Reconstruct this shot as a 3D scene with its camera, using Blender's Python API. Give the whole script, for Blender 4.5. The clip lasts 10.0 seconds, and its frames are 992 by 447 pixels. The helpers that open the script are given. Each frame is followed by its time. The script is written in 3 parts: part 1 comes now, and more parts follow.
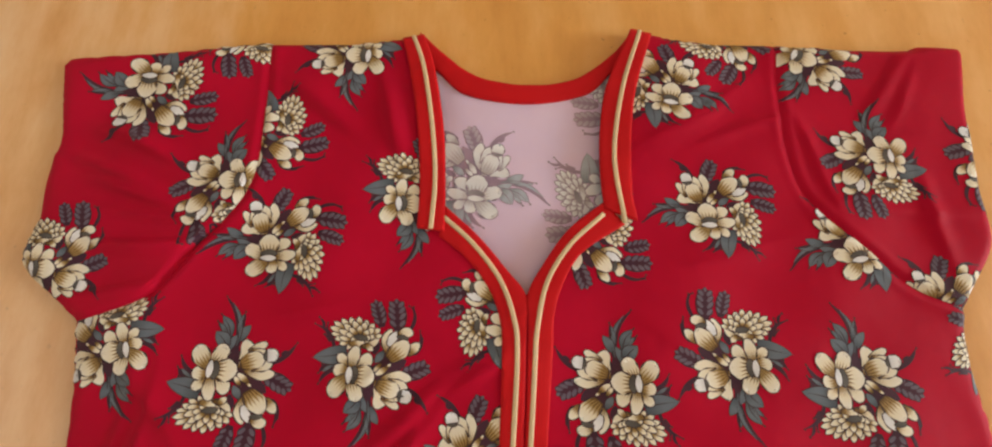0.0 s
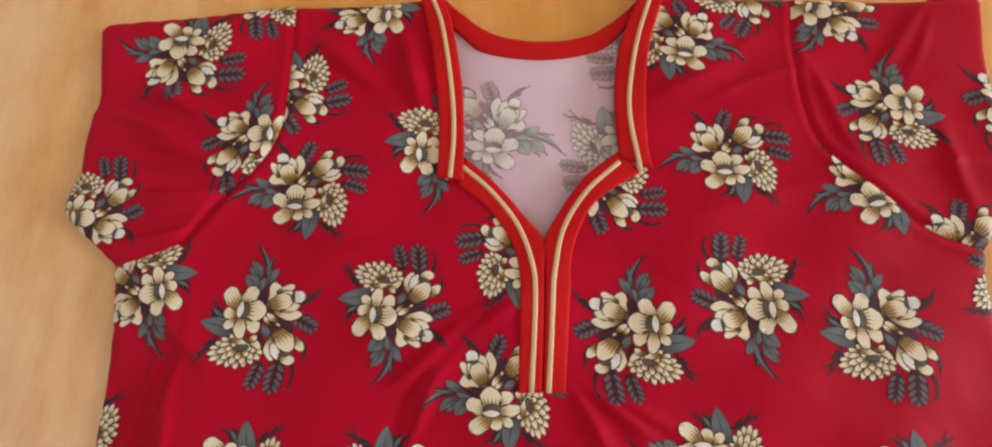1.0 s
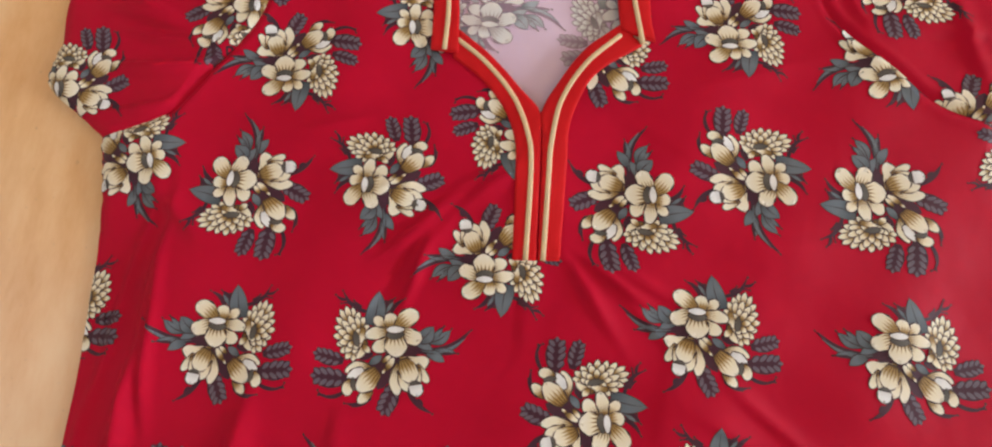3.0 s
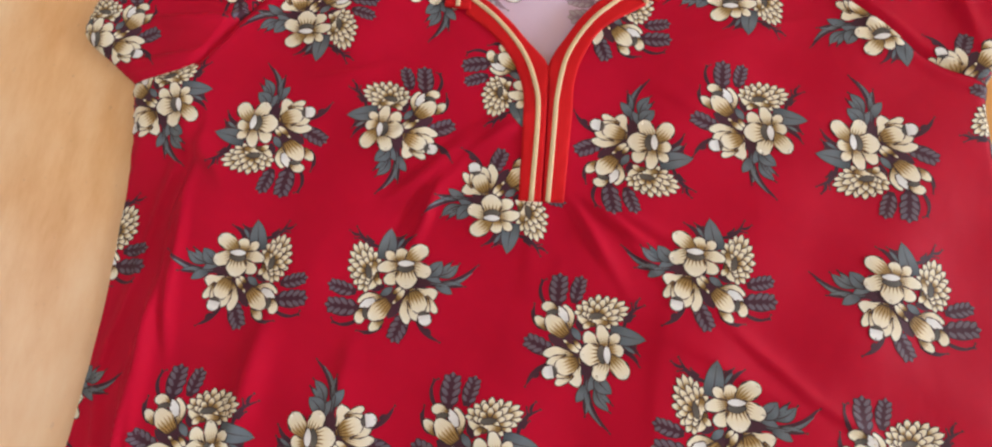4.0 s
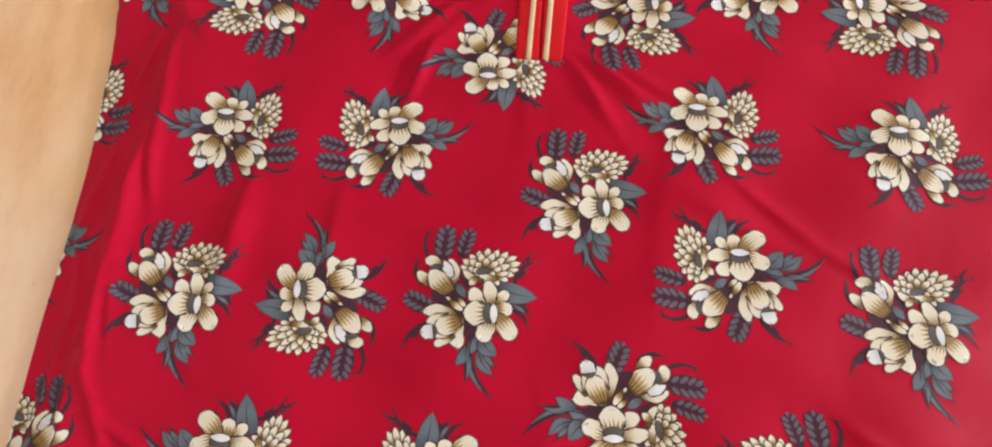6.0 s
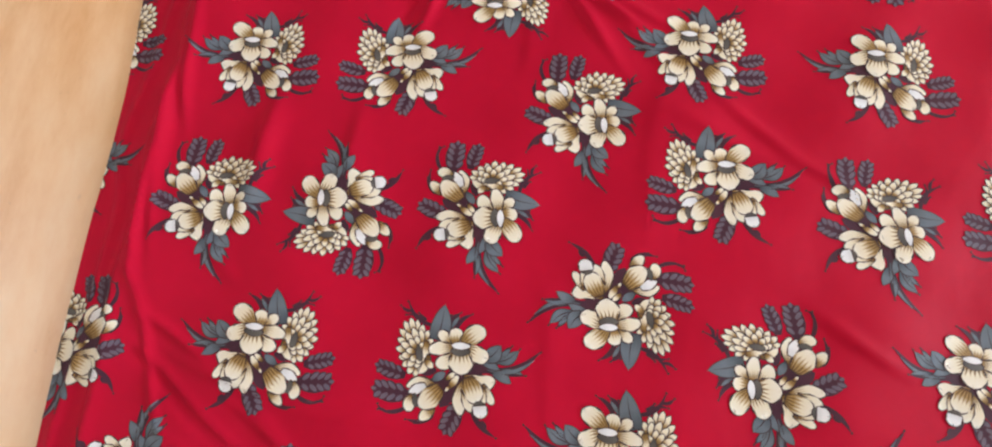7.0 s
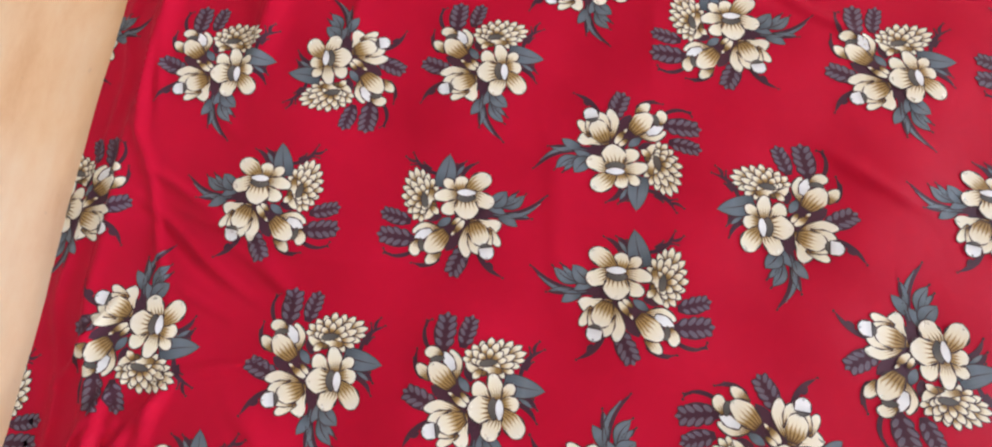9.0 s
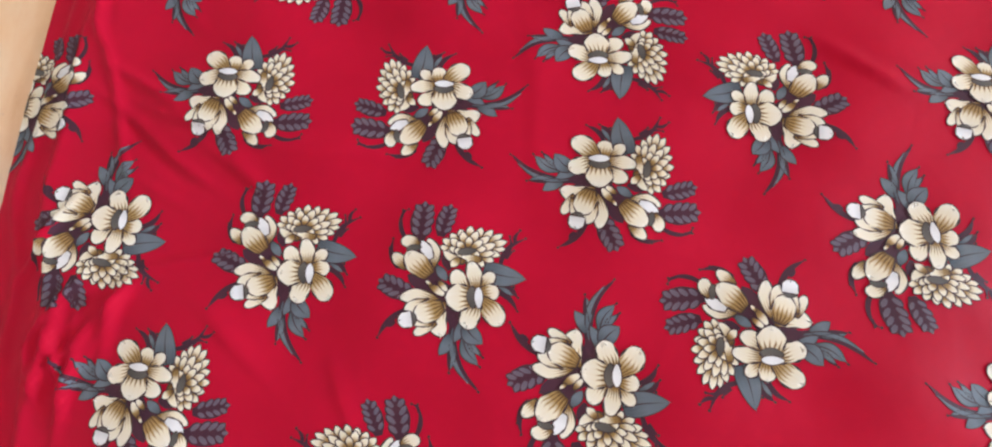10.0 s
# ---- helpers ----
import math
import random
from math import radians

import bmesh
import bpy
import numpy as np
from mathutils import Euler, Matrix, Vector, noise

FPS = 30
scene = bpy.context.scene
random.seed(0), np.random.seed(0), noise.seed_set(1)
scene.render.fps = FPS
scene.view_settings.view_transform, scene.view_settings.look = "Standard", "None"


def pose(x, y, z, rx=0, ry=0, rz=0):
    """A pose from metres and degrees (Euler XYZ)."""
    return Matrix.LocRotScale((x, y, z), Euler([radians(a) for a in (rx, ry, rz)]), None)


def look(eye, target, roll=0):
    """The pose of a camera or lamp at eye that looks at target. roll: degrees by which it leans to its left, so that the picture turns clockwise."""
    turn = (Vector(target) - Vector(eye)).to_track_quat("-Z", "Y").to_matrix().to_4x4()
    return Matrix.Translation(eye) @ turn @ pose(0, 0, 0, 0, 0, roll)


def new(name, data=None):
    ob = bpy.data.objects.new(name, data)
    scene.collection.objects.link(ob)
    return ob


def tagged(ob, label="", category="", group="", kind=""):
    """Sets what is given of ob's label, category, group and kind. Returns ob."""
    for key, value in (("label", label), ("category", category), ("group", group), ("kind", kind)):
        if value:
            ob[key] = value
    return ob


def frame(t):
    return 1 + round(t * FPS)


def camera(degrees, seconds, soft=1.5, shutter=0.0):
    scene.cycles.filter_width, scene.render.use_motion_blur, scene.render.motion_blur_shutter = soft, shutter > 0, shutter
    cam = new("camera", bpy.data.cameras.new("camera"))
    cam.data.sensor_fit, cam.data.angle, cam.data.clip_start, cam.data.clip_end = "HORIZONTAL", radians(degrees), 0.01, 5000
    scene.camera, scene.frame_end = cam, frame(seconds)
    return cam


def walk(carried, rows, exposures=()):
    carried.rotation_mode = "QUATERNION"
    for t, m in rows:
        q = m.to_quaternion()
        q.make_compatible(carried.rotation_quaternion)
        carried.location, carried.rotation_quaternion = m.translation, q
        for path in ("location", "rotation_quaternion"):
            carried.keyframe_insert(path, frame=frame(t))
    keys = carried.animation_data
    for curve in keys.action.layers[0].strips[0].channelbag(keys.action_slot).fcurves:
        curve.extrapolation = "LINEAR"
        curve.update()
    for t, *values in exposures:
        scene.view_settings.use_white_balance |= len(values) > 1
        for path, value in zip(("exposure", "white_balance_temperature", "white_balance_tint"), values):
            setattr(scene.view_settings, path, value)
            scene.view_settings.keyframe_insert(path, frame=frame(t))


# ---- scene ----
cam = camera(92.4, 10.0, soft=2.0)
PATH = [
    (0, (-0.029, -0.042, 0.352), (0.004, 0.482, -1.578), 4.3),
    (0.5, (-0.032, -0.055, 0.343), (-0.021, 0.457, -1.59), 1.9),
    (1, (-0.031, -0.085, 0.35), (-0.06, 0.448, -1.577), -2.6),
    (1.5, (-0.029, -0.111, 0.347), (-0.081, 0.409, -1.583), -5.3),
    (2, (-0.023, -0.132, 0.356), (-0.09, 0.367, -1.58), -7.4),
    (2.5, (-0.024, -0.145, 0.329), (-0.083, 0.291, -1.622), -6.6),
    (2.7, (-0.026, -0.145, 0.323), (-0.058, 0.256, -1.636), -3.5),
    (3.8, (-0.024, -0.195, 0.337), (-0.079, 0.242, -1.614), -5.2),
    (4, (-0.024, -0.202, 0.331), (-0.088, 0.24, -1.618), -6.0),
    (4.5, (-0.023, -0.219, 0.317), (-0.081, 0.213, -1.635), -5.4),
    (5, (-0.021, -0.234, 0.304), (-0.067, 0.18, -1.652), -3.9),
    (5.5, (-0.021, -0.255, 0.303), (-0.069, 0.149, -1.655), -4.3),
    (5.7, (-0.019, -0.273, 0.295), (-0.073, 0.167, -1.655), -4.6),
    (6.8, (-0.02, -0.338, 0.321), (-0.082, 0.075, -1.635), -6.5),
    (7, (-0.019, -0.352, 0.316), (-0.087, 0.044, -1.643), -7.4),
    (7.5, (-0.015, -0.383, 0.314), (-0.09, 0.021, -1.644), -8.8),
    (8, (-0.015, -0.414, 0.314), (-0.11, 0.0, -1.641), -11.3),
    (8.5, (-0.02, -0.432, 0.311), (-0.12, 0.02, -1.635), -10.6),
    (9, (-0.014, -0.456, 0.292), (-0.117, -0.013, -1.655), -11.5),
    (9.5, (-0.003, -0.493, 0.273), (-0.089, -0.061, -1.677), -10.1),
    (10, (-0.005, -0.514, 0.268), (-0.079, -0.101, -1.688), -9.1),
]
walk(cam, [(t, look(eye, target, roll)) for t, eye, target, roll in PATH],
     exposures=[(0.0, -0.64, 6350, 9), (1.0, -0.59, 6200, 9), (2.5, -0.47, 5950, 9), (5.0, -0.24, 5650, 9), (10.0, -0.08, 5300, 11)])


# ---- light ----
world = bpy.data.worlds.new("world")
scene.world = world
world.use_nodes = True
sky = world.node_tree.nodes.new("ShaderNodeTexSky")
sky.sky_type, sky.sun_disc = "NISHITA", False
sky.sun_elevation, sky.sun_rotation = radians(40), radians(250)
world.node_tree.links.new(sky.outputs[0], world.node_tree.nodes["Background"].inputs[0])
world.node_tree.nodes["Background"].inputs[1].default_value = 0.1

WINDOW = dict(x=6.2, y0=-1.5, y1=1.0, z0=0.9, z1=2.3)
# added opening for a weak fill that evens brightness across the gown
FILL_WINDOW = dict(x=-2.2, y0=-1.0, y1=0.2, z0=1.1, z1=2.3)
for opening, inward, power in ((WINDOW, -1, 350), (FILL_WINDOW, 1, 6)):
    lamp = new("window_and_fill_light", bpy.data.lights.new("window_and_fill_light", "AREA"))
    lamp.data.shape, lamp.data.size, lamp.data.size_y = "RECTANGLE", opening["y1"] - opening["y0"] - 0.1, opening["z1"] - opening["z0"] - 0.1
    lamp.data.energy, lamp.data.color = power, (0.97, 0.985, 1.0)
    mid = ((opening["y0"] + opening["y1"]) / 2, (opening["z0"] + opening["z1"]) / 2)
    lamp.matrix_world = look((opening["x"] + 0.02 * inward, *mid), (opening["x"] + inward, mid[0], mid[1] - 0.25))


# ---- materials ----
def material(name, rough=0.6, spec=0.4):
    m = bpy.data.materials.new(name)
    m.use_nodes = True
    nt = m.node_tree
    b = nt.nodes["Principled BSDF"]
    b.inputs["Roughness"].default_value = rough
    b.inputs["Specular IOR Level"].default_value = spec
    return m, nt, b


def noise_node(nt, scale, detail=4.0, rough=0.55, stretch=(1, 1, 1)):
    tc = nt.nodes.new("ShaderNodeTexCoord")
    mp = nt.nodes.new("ShaderNodeMapping")
    mp.inputs["Scale"].default_value = stretch
    n = nt.nodes.new("ShaderNodeTexNoise")
    n.inputs["Scale"].default_value = scale
    n.inputs["Detail"].default_value = detail
    n.inputs["Roughness"].default_value = rough
    nt.links.new(tc.outputs["Object"], mp.inputs[0])
    nt.links.new(mp.outputs[0], n.inputs["Vector"])
    return n


def ramp_node(nt, source, stops):
    r = nt.nodes.new("ShaderNodeValToRGB")
    while len(r.color_ramp.elements) < len(stops):
        r.color_ramp.elements.new(0.5)
    for e, (p, c) in zip(r.color_ramp.elements, stops):
        e.position, e.color = p, (*c, 1)
    nt.links.new(source, r.inputs[0])
    return r


def bump_node(nt, b, source, strength, distance):
    k = nt.nodes.new("ShaderNodeBump")
    k.inputs["Strength"].default_value, k.inputs["Distance"].default_value = strength, distance
    nt.links.new(source, k.inputs["Height"])
    nt.links.new(k.outputs[0], b.inputs["Normal"])


def maths(nt, op, a, c=None, clamp=False):
    n = nt.nodes.new("ShaderNodeMath")
    n.operation, n.use_clamp = op, clamp
    for i, v in enumerate((a, c)):
        if v is None:
            continue
        if isinstance(v, (int, float)):
            n.inputs[i].default_value = v
        else:
            nt.links.new(v, n.inputs[i])
    return n.outputs[0]


def relief(nt, b, weave):
    """Thread grain, and the faint rumples of cloth that has lain folded."""
    w = noise_node(nt, weave, 2)
    r = noise_node(nt, 16, 3, 0.5, (1.0, 0.6, 1.0))
    h = maths(nt, "ADD", maths(nt, "MULTIPLY", w.outputs[0], 0.06), r.outputs[0])
    bump_node(nt, b, h, 0.5, 0.005)


def cloth(name, dark, light, rough=0.5, spec=0.35, sheen=0.0, weave=2600):
    """Woven cloth: soft blotches, fine thread relief."""
    m, nt, b = material(name, rough, spec)
    n = noise_node(nt, 9, 5)
    r = ramp_node(nt, n.outputs[0], [(0.3, dark), (0.7, light)])
    nt.links.new(r.outputs[0], b.inputs["Base Color"])
    b.inputs["Sheen Weight"].default_value = sheen
    relief(nt, b, weave)
    return m


RED = cloth("red_satin_cloth", (0.45, 0.004, 0.029), (0.54, 0.006, 0.038), 0.5, 0.05)
BAND_RED = cloth("red_binding_cloth", (0.56, 0.008, 0.012), (0.64, 0.014, 0.020), 0.5, 0.1)
LILAC = cloth("pale_reverse_of_cloth", (0.74, 0.60, 0.82), (0.82, 0.68, 0.88), 0.7, 0.1)
GOLD = cloth("gold_satin_tape", (0.72, 0.57, 0.33), (0.83, 0.69, 0.45), 0.4, 0.4)


def print_colour(name, stops, stripes=0.0, rough=0.5):
    """Printed dye: runs from the foot of a petal (0) to its tip (1); drawn veins fan out from the foot and fade."""
    m, nt, b = material(name, rough, 0.1)
    uv = nt.nodes.new("ShaderNodeUVMap")
    uv.uv_map = "UVMap"
    sep = nt.nodes.new("ShaderNodeSeparateXYZ")
    nt.links.new(uv.outputs[0], sep.inputs[0])
    v = sep.outputs[1]
    n = noise_node(nt, 150, 3)
    wander = maths(nt, "MULTIPLY", maths(nt, "SUBTRACT", n.outputs[0], 0.5), 5.0)
    if stripes:
        s = maths(nt, "SINE", maths(nt, "ADD", maths(nt, "MULTIPLY", sep.outputs[0], 31.0), wander))
        s = maths(nt, "POWER", maths(nt, "MAXIMUM", s, 0.0), 1.4)
        fade = maths(nt, "MULTIPLY", maths(nt, "SUBTRACT", 0.86, v, True), stripes * 1.5)
        v = maths(nt, "SUBTRACT", v, maths(nt, "MULTIPLY", s, fade), True)
    v = maths(nt, "ADD", v, maths(nt, "MULTIPLY", wander, 0.05), True)
    r = ramp_node(nt, v, stops)
    nt.links.new(r.outputs[0], b.inputs["Base Color"])
    relief(nt, b, 2600)
    return m


def dye_set(tag, line, foot, mid, cream, tip, white, slate, plum, vein, eye):
    """Inks of the print in the order of the names below."""
    def dim(c, k):
        return tuple(k * x for x in c)
    return [
        print_colour(tag + "outline_ink", [(0.0, line), (1.0, dim(line, 1.2))]),
        print_colour(tag + "petal_ink", [(0.0, foot), (0.13, mid), (0.36, cream), (1.0, tip)], 0.46),
        print_colour(tag + "small_petal_ink", [(0.0, foot), (0.34, mid), (0.60, cream), (1.0, tip)], 0.14),
        print_colour(tag + "white_ink", [(0.0, dim(white, 0.82)), (0.5, white), (1.0, white)]),
        print_colour(tag + "slate_leaf_ink", [(0.0, dim(slate, 0.55)), (0.5, slate), (1.0, dim(slate, 0.9))], 0.08),
        print_colour(tag + "plum_leaf_ink", [(0.0, dim(plum, 0.8)), (1.0, plum)]),
        print_colour(tag + "vein_ink", [(0.0, dim(vein, 0.8)), (1.0, vein)]),
        print_colour(tag + "flower_eye_ink", [(0.0, dim(eye, 0.6)), (1.0, eye)]),
        print_colour(tag + "tan_petal_ink", [(0.0, foot), (0.12, dim(mid, 0.85)), (0.30, mid), (0.56, cream), (1.0, tip)], 0.42),
    ]


INKS = dye_set("", (0.058, 0.040, 0.044), (0.13, 0.07, 0.022), (0.40, 0.27, 0.10), (0.84, 0.80, 0.63), (0.90, 0.89, 0.79),
               (0.88, 0.92, 0.97), (0.165, 0.205, 0.25), (0.085, 0.034, 0.056), (0.175, 0.15, 0.20), (0.15, 0.145, 0.135))
PALE_INKS = dye_set("reverse_", (0.30, 0.25, 0.33), (0.50, 0.46, 0.47), (0.64, 0.64, 0.68), (0.80, 0.84, 0.88), (0.86, 0.89, 0.92),
                    (0.88, 0.91, 0.94), (0.50, 0.57, 0.66), (0.44, 0.33, 0.45), (0.58, 0.52, 0.62), (0.40, 0.38, 0.42))
LINE, PETAL, SMALL, WHITE, SLATE, PLUM, VEIN, EYE, TAN = range(9)


def varnished_board():
    m, nt, b = material("varnished_orange_board", 0.28, 0.5)
    n1 = noise_node(nt, 5.5, 6, 0.6, (2.4, 0.55, 1))
    n2 = noise_node(nt, 14, 6, 0.65, (2.0, 0.8, 1))
    mix = maths(nt, "ADD", maths(nt, "MULTIPLY", n1.outputs[0], 0.65), maths(nt, "MULTIPLY", n2.outputs[0], 0.35))
    r = ramp_node(nt, mix, [(0.34, (0.66, 0.30, 0.06)), (0.5, (0.80, 0.42, 0.11)), (0.64, (0.90, 0.54, 0.20))])
    speck = noise_node(nt, 160, 2, 0.5)
    s = ramp_node(nt, speck.outputs[0], [(0.70, (1, 1, 1)), (0.80, (0.55, 0.42, 0.3))])
    mul = nt.nodes.new("ShaderNodeMix")
    mul.data_type, mul.blend_type = "RGBA", "MULTIPLY"
    mul.inputs[0].default_value = 0.6
    nt.links.new(r.outputs[0], mul.inputs[6])
    nt.links.new(s.outputs[0], mul.inputs[7])
    # window glare on the varnish put into the colour, pale towards one side
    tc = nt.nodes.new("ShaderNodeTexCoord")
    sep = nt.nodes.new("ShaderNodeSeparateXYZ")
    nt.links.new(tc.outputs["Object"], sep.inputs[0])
    glare = maths(nt, "ADD", maths(nt, "MULTIPLY", sep.outputs[0], -1.6), maths(nt, "MULTIPLY", sep.outputs[1], -0.9))
    glare = maths(nt, "ADD", glare, maths(nt, "MULTIPLY", maths(nt, "SUBTRACT", n1.outputs[0], 0.5), 1.3))
    glare = maths(nt, "MULTIPLY", maths(nt, "SUBTRACT", glare, 0.15, True), 1.3, True)
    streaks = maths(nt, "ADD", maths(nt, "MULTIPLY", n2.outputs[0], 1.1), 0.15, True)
    glare = maths(nt, "MULTIPLY", glare, streaks, True)
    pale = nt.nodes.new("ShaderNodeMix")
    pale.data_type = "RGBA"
    nt.links.new(glare, pale.inputs[0])
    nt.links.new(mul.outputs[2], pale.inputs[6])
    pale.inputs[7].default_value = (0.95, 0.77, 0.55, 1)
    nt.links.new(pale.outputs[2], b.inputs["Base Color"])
    rr = maths(nt, "ADD", maths(nt, "MULTIPLY", n2.outputs[0], 0.2), 0.22)
    nt.links.new(rr, b.inputs["Roughness"])
    bump_node(nt, b, n2.outputs[0], 0.12, 0.002)
    return m


def plaster(name, colour):
    m, nt, b = material(name, 0.85, 0.2)
    n = noise_node(nt, 6, 6)
    r = ramp_node(nt, n.outputs[0], [(0.3, tuple(0.93 * c for c in colour)), (0.7, colour)])
    nt.links.new(r.outputs[0], b.inputs["Base Color"])
    bump_node(nt, b, n.outputs[0], 0.1, 0.004)
    return m


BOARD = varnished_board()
WALL = plaster("cream_plaster", (0.72, 0.66, 0.56))
CEILING = plaster("white_ceiling_paint", (0.78, 0.77, 0.74))
FRAME, _nt, _b = material("white_window_paint", 0.4, 0.4)
_b.inputs["Base Color"].default_value = (0.75, 0.74, 0.71, 1)


# ---- the room ----
FLOOR_Z = -0.0115


def mesh_object(name, verts, faces, mats, parent=None, smooth=True, label=""):
    me = bpy.data.meshes.new(name)
    me.from_pydata([tuple(v) for v in verts], [], faces)
    for m in mats:
        me.materials.append(m)
    if smooth:
        me.shade_smooth()
    ob = new(name, me)
    if parent:
        ob.parent = parent
    if label:
        ob["label"] = label
    return ob


def box(name, x0, x1, y0, y1, z0, z1, mat, parent=None):
    v = [(x, y, z) for z in (z0, z1) for y in (y0, y1) for x in (x0, x1)]
    f = [(0, 2, 3, 1), (4, 5, 7, 6), (0, 1, 5, 4), (2, 6, 7, 3), (0, 4, 6, 2), (1, 3, 7, 5)]
    return mesh_object(name, v, f, [mat], parent, False)


X0, X1, Y0, Y1, TOP = -2.2, 6.2, -2.4, 2.8, 2.6
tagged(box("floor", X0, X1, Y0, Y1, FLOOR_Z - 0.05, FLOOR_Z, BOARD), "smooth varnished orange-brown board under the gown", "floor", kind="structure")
tagged(box("ceiling", X0, X1, Y0, Y1, TOP, TOP + 0.1, CEILING), "plain white painted ceiling", "ceiling", kind="structure")
tagged(box("wall_south", X0, X1, Y0 - 0.15, Y0, FLOOR_Z, TOP, WALL), "plain cream plaster wall", "wall", kind="structure")
tagged(box("wall_north", X0, X1, Y1, Y1 + 0.15, FLOOR_Z, TOP, WALL), "plain cream plaster wall", "wall", kind="structure")


def window_wall(wall_name, window_name, opening, outward):
    """A wall with one window opening through it, and the frame that stands in the opening."""
    w, x = opening, opening["x"]
    a, b = sorted((x, x + 0.15 * outward))
    wall = tagged(new(wall_name), "cream plaster wall with an unseen wide window opening", "wall", kind="structure")
    box("wall_below", a, b, Y0, Y1, FLOOR_Z, w["z0"], WALL, wall)
    box("wall_above", a, b, Y0, Y1, w["z1"], TOP, WALL, wall)
    box("wall_side", a, b, Y0, w["y0"], w["z0"], w["z1"], WALL, wall)
    box("wall_side", a, b, w["y1"], Y1, w["z0"], w["z1"], WALL, wall)
    win = tagged(new(window_name), "unseen white painted window frame in the wall", "window", kind="structure")
    a, b = sorted((x + 0.06 * outward, x + 0.11 * outward))
    for y in (w["y0"] + 0.025, (w["y0"] + w["y1"]) / 2, w["y1"] - 0.025):
        box("window_frame", a, b, y - 0.025, y + 0.025, w["z0"] + 0.05, w["z1"] - 0.05, FRAME, win)
    for z in (w["z0"] + 0.025, w["z1"] - 0.025):
        box("window_frame", a, b, w["y0"], w["y1"], z - 0.025, z + 0.025, FRAME, win)


window_wall("wall_east", "window_1", WINDOW, 1)
# the west opening is added only to carry the fill light
window_wall("wall_west", "fill_window", FILL_WINDOW, -1)


# ---- the gown ----
def spline(points, n=10):
    """A smooth line through the points."""
    p = np.array(points, float)
    q = np.vstack([2 * p[0] - p[1], p, 2 * p[-1] - p[-2]])
    out = []
    for i in range(1, len(q) - 2):
        for u in np.arange(n) / n:
            a, b, c, d = q[i - 1], q[i], q[i + 1], q[i + 2]
            out.append(0.5 * (2 * b + (c - a) * u + (2 * a - 5 * b + 4 * c - d) * u * u + (3 * b - a - 3 * c + d) * u ** 3))
    out.append(p[-1])
    return np.array(out)


def chain(*lines):
    """Joins lines end to end, dropping the doubled points."""
    out = [lines[0]]
    for l in lines[1:]:
        out.append(l[1:] if np.hypot(*(l[0] - out[-1][-1])) < 1e-4 else l)
    return np.vstack(out)


HEM = -0.86
shoulder_l = spline([(-0.384, 0.191), (-0.308, 0.198), (-0.215, 0.209)])
yoke_l = spline([(-0.215, 0.209), (-0.145, 0.209), (-0.104, 0.216), (-0.086, 0.221)])
cuff_l = spline([(-0.384, 0.191), (-0.376, 0.155), (-0.369, 0.120), (-0.372, 0.099), (-0.370, 0.054), (-0.373, 0.021), (-0.343, -0.006), (-0.322, -0.023)])
seam_l = spline([(-0.215, 0.209), (-0.212, 0.160), (-0.210, 0.107), (-0.217, 0.075), (-0.230, 0.054), (-0.246, 0.037), (-0.275, -0.003), (-0.322, -0.023)])
side_l = spline([(-0.322, -0.023), (-0.313, -0.075), (-0.309, -0.15), (-0.309, -0.229), (-0.314, -0.30), (-0.316, -0.37), (-0.318, -0.46), (-0.325, -0.58), (-0.335, -0.72), (-0.345, HEM)])
yoke_r = spline([(0.092, 0.230), (0.110, 0.226), (0.148, 0.218), (0.218, 0.216)])
shoulder_r = spline([(0.218, 0.216), (0.274, 0.213), (0.328, 0.212), (0.344, 0.216), (0.376, 0.215)])
cuff_r = spline([(0.376, 0.215), (0.365, 0.154), (0.358, 0.087), (0.356, 0.040), (0.333, 0.006), (0.324, -0.008)])
seam_r = spline([(0.218, 0.216), (0.213, 0.168), (0.212, 0.131), (0.218, 0.090), (0.232, 0.064), (0.261, 0.036), (0.290, 0.008), (0.324, -0.008)])
side_r = spline([(0.324, -0.008), (0.321, -0.03), (0.322, -0.064), (0.327, -0.11), (0.335, -0.25), (0.342, -0.4), (0.35, -0.6), (0.36, HEM)])
hem = spline([(-0.345, HEM), (-0.15, HEM - 0.015), (0.15, HEM - 0.015), (0.36, HEM)], 20)

band_l_outer = spline([(-0.104, 0.216), (-0.095, 0.180), (-0.087, 0.134), (-0.083, 0.090), (-0.083, 0.049)])
band_l_gold = spline([(-0.095, 0.219), (-0.084, 0.186), (-0.075, 0.134), (-0.071, 0.090), (-0.0725, 0.048)])
band_l_inner = spline([(-0.086, 0.221), (-0.075, 0.186), (-0.066, 0.134), (-0.063, 0.090), (-0.062, 0.046)])
band_r_outer = spline([(0.110, 0.226), (0.093, 0.174), (0.086, 0.134), (0.083, 0.083), (0.086, 0.057)])
band_r_gold = spline([(0.100, 0.229), (0.083, 0.179), (0.074, 0.138), (0.0705, 0.100), (0.076, 0.055)])
band_r_inner = spline([(0.092, 0.230), (0.068, 0.174), (0.061, 0.133), (0.059, 0.098), (0.0605, 0.066)])
vee_l_outer = spline([(-0.066, 0.043), (-0.044, 0.025), (-0.027, 0.002), (-0.019, -0.021), (-0.018, -0.043), (-0.0195, -0.110)])
vee_l_gold = spline([(-0.063, 0.058), (-0.040, 0.037), (-0.020, 0.011), (-0.0095, -0.017), (-0.007, -0.043), (-0.0105, -0.110)])
vee_l_inner = spline([(-0.062, 0.067), (-0.035, 0.042), (-0.013, 0.016), (-0.0005, -0.001), (0.0, -0.026), (-0.003, -0.110)])
